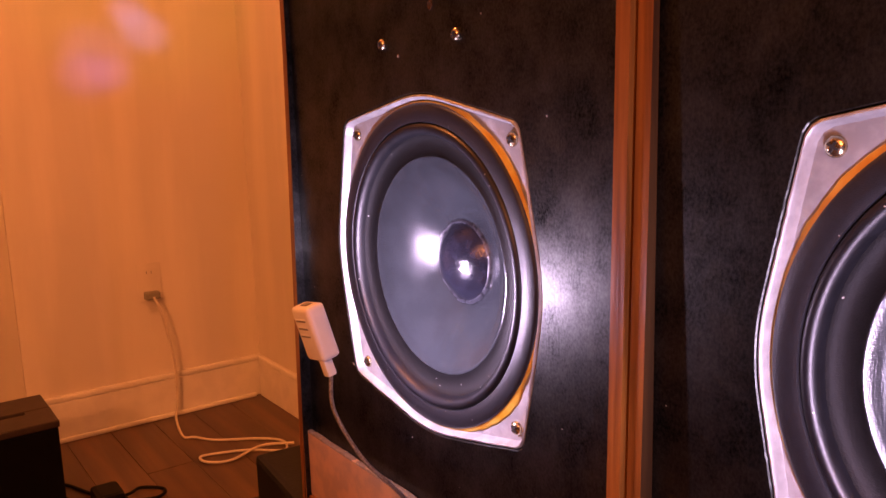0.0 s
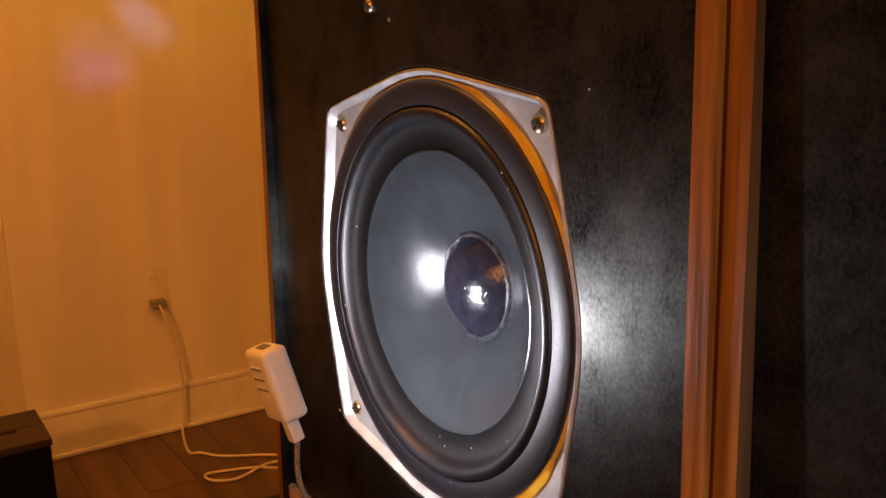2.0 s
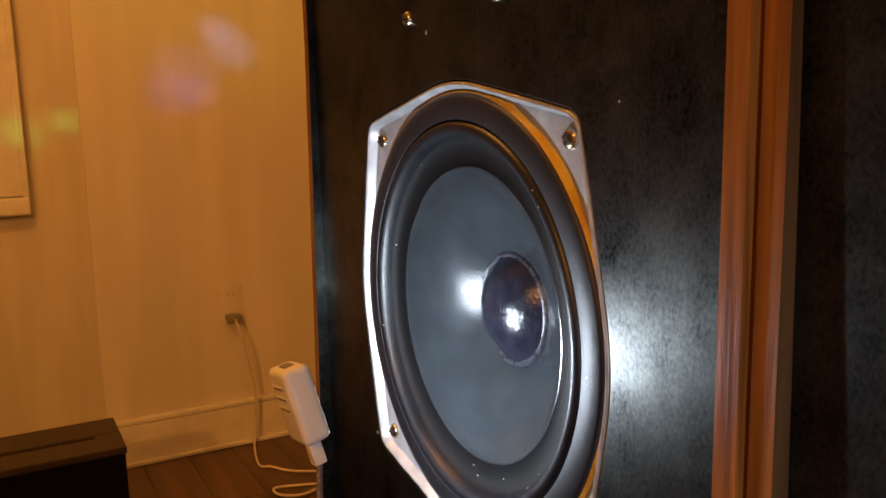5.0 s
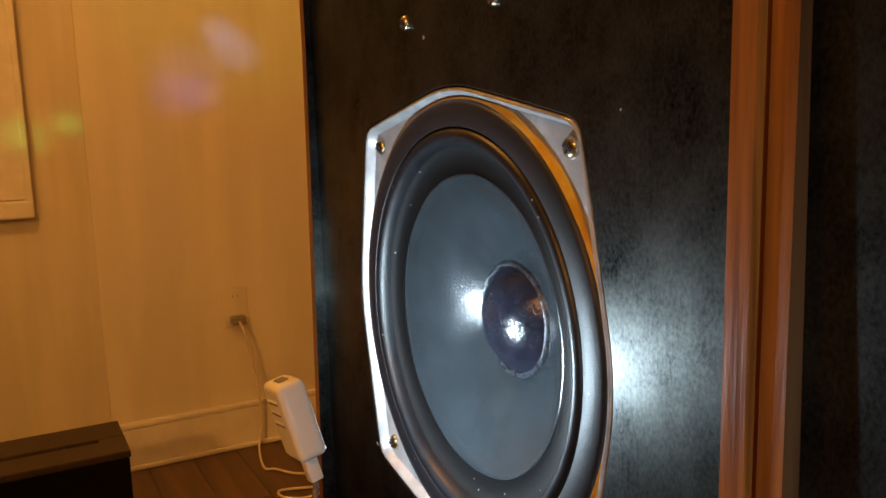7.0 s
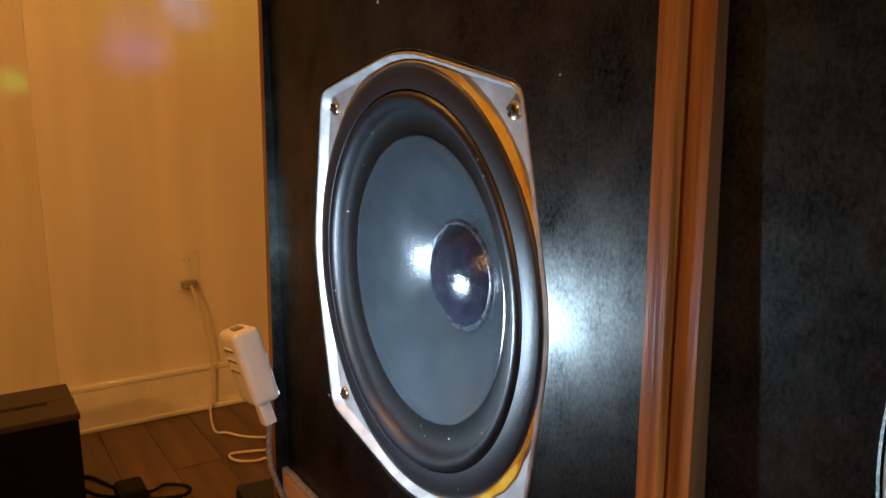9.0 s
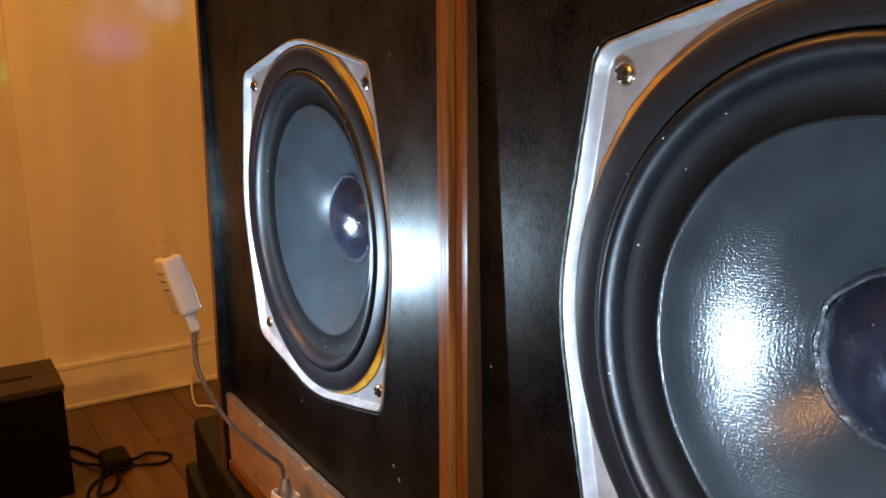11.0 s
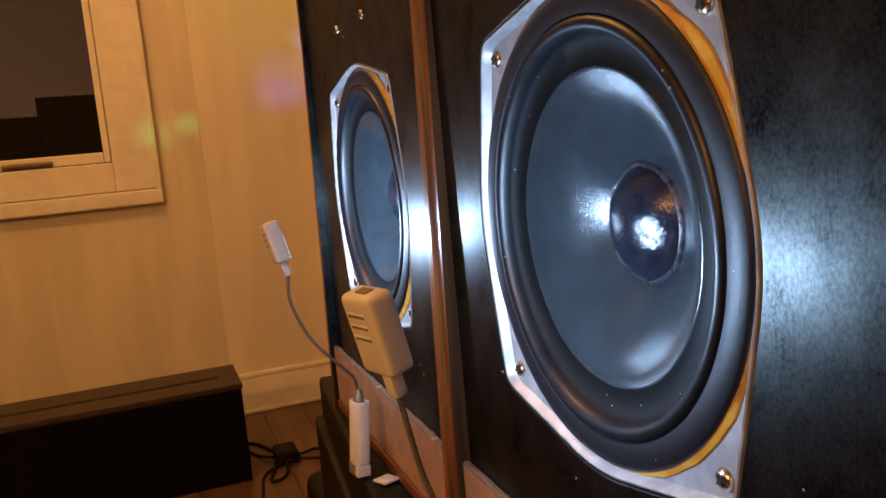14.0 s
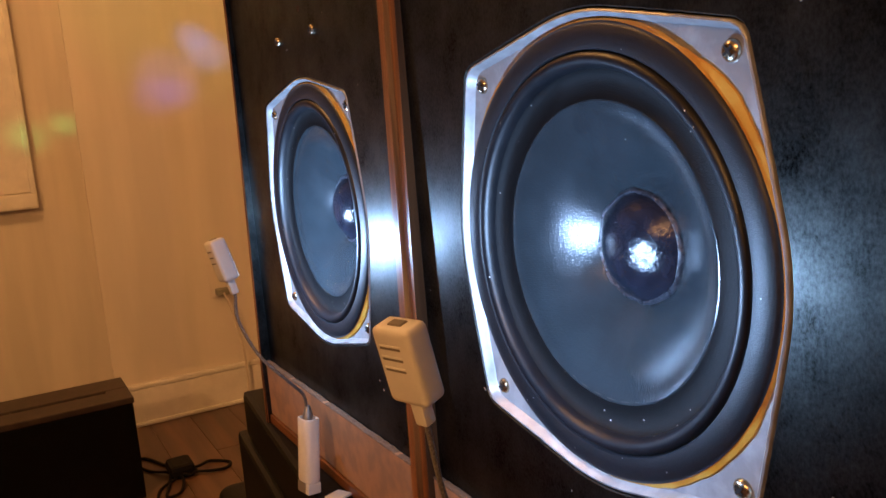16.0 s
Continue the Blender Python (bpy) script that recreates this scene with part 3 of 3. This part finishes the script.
def loudspeaker(cx, cy, seed, label, dent, xl, tl, xr, tr):
    """xl, xr: outer sides from the driver's axis; tl, tr: thickness of the veneered side boards."""
    sp = thing("loudspeaker", pose(cx, cy, 0), label, "loudspeaker", "pair of loudspeakers")
    x0, x1 = xl + tl + 0.0003, xr - tr - 0.0003
    left = part("side_panel", side_board(xl, xl + tl), M_VENEER, sp, "orange-brown veneered edge")
    left.data.materials.append(M_BARE if dent else M_BAFFLE)
    for f in left.data.polygons:
        if f.normal.x > 0.9:
            f.material_index = 1
    part("side_panel", side_board(xr - tr, xr), M_VENEER, sp, "orange-brown veneered edge")
    part("top_panel", boxed(x0, x1, -0.006, 0.30, ZT - 0.017, ZT, bevel=0.001), M_VENEER_X, sp)
    part("bottom_panel", boxed(x0, x1, -0.0085, 0.30, ZB, ZB + 0.010, bevel=0.0012), M_VENEER_X, sp, "orange-brown veneered bottom edge")
    part("back_panel", boxed(x0, x1, 0.285, 0.299, ZB + 0.011, ZT - 0.018), M_BAFFLE, sp)
    part("baffle", baffle_mesh(x0, x1), M_BAFFLE, sp, "scuffed black front board")
    part("lower_panel", chip_panel(x0, x1), M_CHIP, sp, "bare beige chipboard strip")
    part("torn_edge", torn_edge(x0, x1, seed), M_CHIP_EDGE, sp, "crumbling chipboard edge")
    at = pose(0, 0, ZC)
    if dent:
        runs = ((36, 20, 0.0036), (82, 22, 0.0008), (-47, 20, 0.0024), (-88, 26, 0.0026), (142, 26, 0.0022), (182, 22, 0.0016))
    else:
        runs = ((56, 24, 0.0020), (92, 18, 0.0008), (-48, 16, 0.0034), (-88, 30, 0.0022), (-128, 14, 0.0022), (186, 26, 0.0022))
    wf = part("woofer", frame_mesh(), M_FRAME, sp, "white metal chassis with four lugs", at, True)
    SUNK = pose(0, 0.005, 0)
    part("glue_ring", glue_mesh(seed, runs), M_GLUE, wf, "squeezed-out amber glue", smooth=True, at=SUNK)
    part("gasket", lathe([(0.1116, -0.004), (0.1118, 0.0018), (0.1112, 0.0030), (0.1096, 0.0038), (0.1060, 0.0044), (0.1020, 0.0045), (0.0992, 0.0038), (0.0984, 0.0022), (0.0975, -0.0040)], 128), M_GASKET, wf, "black felt gasket ring", smooth=True, at=SUNK)
    roll = [(0.0988, 0.0), (0.0984, 0.0022), (0.0976, 0.0038), (0.0964, 0.0048), (0.0950, 0.0052), (0.0936, 0.0049), (0.0923, 0.0040), (0.0912, 0.0024), (0.0904, 0.0002), (0.0899, -0.0020), (0.0896, -0.0036)]
    part("surround", lathe(roll, 128), M_ROLL, wf, "glossy black rolled surround", smooth=True, at=SUNK)
    part("inner_ring", lathe([(0.0902, -0.0012), (0.0893, -0.0032), (0.0872, -0.0049), (0.0835, -0.0060), (0.0788, -0.0057), (0.0768, -0.0049), (0.0757, -0.0044), (0.0750, -0.0060)], 128), M_CLOTH, wf, "dull dusty black cloth ring", smooth=True, at=SUNK)
    part("cone", cone_mesh(seed), M_CONE, wf, "grey coated paper cone", smooth=True, at=SUNK)
    part("dust_cap", cap_mesh(seed, dent), M_CAP, wf, "dented shiny black dust cap" if dent else "shiny black dust cap", smooth=True, at=SUNK)
    part("cap_rim", lathe([(0.0308, -0.0322), (0.0304, -0.0302), (0.0296, -0.0289), (0.0286, -0.0284), (0.0276, -0.0292)], 128, wobble=0.0014, seed=seed), M_RIM, wf, smooth=True, at=SUNK)
    for a0, a1, rr in ((((-112, -72, 0.0746), (62, 98, 0.0748)) if dent else ((-60, -40, 0.0747),))):
        pts = [(rr * math.cos(radians(a0 + (a1 - a0) * k / 10)), 0.0049 + 0.0003 * (k % 2), rr * math.sin(radians(a0 + (a1 - a0) * k / 10))) for k in range(11)]
        part("crease", tube(pts, 0.0005, n=6, steps=3), M_SLOT, wf, "dark cracked crease at the cone edge", smooth=True, at=SUNK)
    part("magnet_housing", lathe([(0.106, -0.004), (0.098, -0.03), (0.055, -0.055), (0.05, -0.09), (0, -0.09)], 48), M_SLOT, wf, smooth=True, at=SUNK)
    for sx in (-1, 1):
        for sz in (-1, 1):
            s, cross = screw_parts(wf, pose(sx * D, 0.0053, sz * D, 0, random.uniform(0, 90), 0))
    for x, z in ((-0.041, 0.968), (0.044, 0.968)):
        s, cross = screw_parts(sp, pose(x, 0, z, 0, random.uniform(0, 90), 0), 0.0040)
        part("cross_slot", cross, M_SLOT, s)
    if not dent:
        s, cross = screw_parts(sp, pose(0.003, 0, 1.003, 0, 35, 0), 0.0040)
        part("cross_slot", cross, M_SLOT, s)
        part("screw_hole", lathe([(0.0030, 0.0002), (0.0026, 0.0006), (0.0019, 0.0004), (0.0014, 0.0001), (0, 0.0001)], 16, wobble=0.0006, seed=3), M_BARE, sp, "empty worn screw hole", pose(0.017, 0, 0.988), True)
    # small scars in the black board
    for x, z in ((-0.104, 0.722), (0.112, 0.690), (0.118, 0.684), (-0.022, 0.959)):
        part("scar", lathe([(0.0013, 0.0002), (0.0008, 0.0005), (0, 0.0003)], 10, wobble=0.0008, seed=x * 90), M_CHIP_EDGE, sp, "small chipped scar", pose(x, 0, z), True)
    return sp


loudspeaker(0.089, -0.0040, 1, "old loudspeaker with a black front and orange-brown edges", False, -0.192, 0.0074, 0.1845, 0.0088)
loudspeaker(0.4590, -0.0012, 4, "old loudspeaker with black front, amber glue and dented dust cap", True, -0.1830, 0.0090, 0.183, 0.0095)

# black boxes on the chassis screw heads, in their own meshes, paint in the slots' shade
for ob in [o for o in bpy.data.objects if o.name.startswith("screw") and o.parent and o.parent.name.startswith("woofer")]:
    bm = bmesh.new()
    bm.from_mesh(ob.data)
    r = 0.0046
    ob.data.materials.append(M_SLOT)
    n0 = len(bm.faces)
    box(bm, -r * 0.55, r * 0.55, -0.0035, -0.0026, -r * 0.12, r * 0.12)
    box(bm, -r * 0.12, r * 0.12, -0.0035, -0.0026, r * 0.125, r * 0.55)
    box(bm, -r * 0.12, r * 0.12, -0.0035, -0.0026, -r * 0.55, -r * 0.125)
    bm.faces.ensure_lookup_table()
    for f in bm.faces[n0:]:
        f.material_index = 1
    bm.to_mesh(ob.data)
    bm.free()

# ---- stand under the loudspeakers ----
stand = thing("speaker_stand", pose(-0.235, -0.006, 0, 0, 0, -5.5), "black stacked stand under the two loudspeakers", "stand")
part("top_box", boxed(0, 1.0, 0, 0.33, 0.510, 0.5695, bevel=0.006), M_BLACK, stand)
part("lower_box", boxed(-0.03, 1.04, -0.008, 0.36, 0.0, 0.509, bevel=0.006), M_BLACK, stand)
bag = thing("black_floor_speaker", pose(-0.50, 0.118, 0, 0, 0, 0), "small black rounded box on the floor behind the stand", "box")
part("body", boxed(-0.09, 0.09, -0.105, 0.11, 0, 0.306, bevel=0.030, seg=5), M_BLACK, bag, smooth=True)
part("side_rib", boxed(-0.03, 0.03, -0.1085, -0.1052, 0.03, 0.27, bevel=0.0015), M_BLACK, bag)

# ---- clip lamps on bendable necks ----


def clip_lamp(head, yaw, pitch, lean, neck, base, power, label):
    root = thing("gooseneck_lamp", pose(0, 0, 0), label, "lamp", "two gooseneck lamps")
    H = pose(*head, 0, 0, yaw) @ pose(0, 0, 0, pitch, lean, 0)
    hb = part("lamp_head", boxed(-0.0112, 0.0112, -0.0066, 0.0066, -0.0190, 0.0175, bevel=0.0036, seg=4), M_PLASTIC, root, "white plastic lamp head", H, True)
    for k in range(3):
        z = 0.0085 - 0.0052 * k
        part("vent_slot", boxed(-0.0074, 0.0046, -0.0069, -0.0060, z - 0.0006, z + 0.0006, bevel=0.0003, seg=1), M_GREY, hb, "moulded vent slot")
        part("vent_lip", boxed(-0.0077, 0.0049, -0.0072, -0.0060, z + 0.0008, z + 0.0017, bevel=0.0004, seg=1), M_PLASTIC, hb)
    part("button", boxed(-0.0042, 0.0042, -0.0026, 0.0026, 0.0169, 0.0181, bevel=0.0006, seg=1), M_GREY, hb, "grey push button")
    part("led_window", boxed(-0.0085, 0.0085, 0.0058, 0.0067, -0.0175, 0.005), M_LED, hb, "lit white diffuser")
    part("collar", boxed(-0.0036, 0.0036, -0.0032, 0.0032, -0.0315, -0.0190, bevel=0.0013), M_PLASTIC, hb, "white neck collar", smooth=True)
    start = H @ Vector((0, 0, -0.0315))
    part("gooseneck", tube([start, *neck, base], 0.0014, n=12, steps=12), M_BRAID, root, "grey braided bendable neck", smooth=True)
    for dx in (-0.0052, 0.0052):
        lamp("lamp_light", "AREA", H @ pose(dx, 0.0076, -0.009, 90, 0, 0), power / 2, (0.56, 0.79, 1.0), size=0.0055, size_y=0.022)
    return root


def adapter(x, y, z, yaw):
    ad = thing("usb_adapter", pose(x, y, z, -6, 0, yaw), "white upright stick adapter holding a gooseneck lamp", "adapter", "two stick adapters")
    tube_bm = bmesh.new()
    rings = []
    for k, z in ((0.94, 0.0105), (1.0, 0.0125), (1.0, 0.0665), (0.97, 0.0675), (0.86, 0.0677), (0.82, 0.0668), (0.80, 0.0600)):
        ring = []
        for i in range(32):
            a = 2 * math.pi * i / 32
            c, d = math.cos(a), math.sin(a)
            ring.append(tube_bm.verts.new((k * 0.0106 * math.copysign(abs(c) ** 0.6, c), k * 0.0073 * math.copysign(abs(d) ** 0.6, d), z)))
        rings.append(ring)
    for p, q in zip(rings, rings[1:]):
        for i in range(32):
            tube_bm.faces.new((p[i], p[(i + 1) % 32], q[(i + 1) % 32], q[i]))
    tube_bm.faces.new(rings[0])
    tube_bm.faces.new(rings[-1])
    part("body", tube_bm, M_PLASTIC, ad, smooth=True)
    part("foot", boxed(-0.0095, 0.0040, -0.0066, 0.0066, 0.0, 0.0104, bevel=0.0012), M_GREY, ad, "dark grey end piece")
    part("foot_block", boxed(0.0043, 0.0098, -0.0066, 0.0066, 0.0, 0.0104, bevel=0.0014), M_PLASTIC, ad)
    part("plug", lathe([(0.0048, 0.0), (0.0048, 0.0085), (0.0042, 0.0115), (0.0022, 0.0180), (0, 0.0180)], 20), M_STEEL, ad, "dull metal plug", pose(-0.001, 0, 0.0602, -90, 0, 0), True)
    return ad


adapter(0.100, -0.039, 0.5702, 10)
clip_lamp((0.0885, -0.0885, 0.788), 2, 13, -8, [(0.097, -0.0825, 0.735), (0.112, -0.072, 0.705), (0.117, -0.052, 0.680), (0.106, -0.037, 0.662)], (0.099, -0.033, 0.649), 0.98, "white gooseneck lamp shining on the far loudspeaker")
adapter(0.488, -0.063, 0.5702, 10)
clip_lamp((0.470, -0.107, 0.7895), 18, 14, 0, [(0.464, -0.095, 0.737), (0.462, -0.091, 0.720), (0.465, -0.086, 0.704), (0.474, -0.074, 0.680), (0.484, -0.063, 0.660)], (0.487, -0.056, 0.649), 0.68, "white gooseneck lamp shining on the near loudspeaker")

scrap = tagged(new("paper_scrap", mesh_of("paper_scrap", boxed(0, 0.018, -0.008, 0.008, 0, 0.0018), M_PAPER)), "small folded white paper scrap by the adapter", "paper")
scrap.matrix_world = pose(0.120, -0.0255, 0.5702, 0, -5, 20)

# ---- floor planks ----
floor = bpy.data.objects["floor"]
plank_meshes = {}
for r in range(32):
    y = WALL_B - 0.062 - 0.123 * r
    for c in range(6):
        x = -3.25 + 1.2 * c + (0.37 * r) % 1.2
        x0, x1 = max(x - 0.599, WALL_C), min(x + 0.599, X_END)
        length = round(x1 - x0, 2)
        if length < 0.04:
            continue
        if length not in plank_meshes:
            plank_meshes[length] = mesh_of("plank", boxed(-length / 2 + 0.001, length / 2 - 0.001, -0.0611, 0.0611, -0.0078, 0.0, bevel=0.0008, seg=1), M_FLOOR)
        ob = new("plank", plank_meshes[length])
        ob.matrix_world = pose((x0 + x1) / 2, y, 0)
        ob.parent = floor
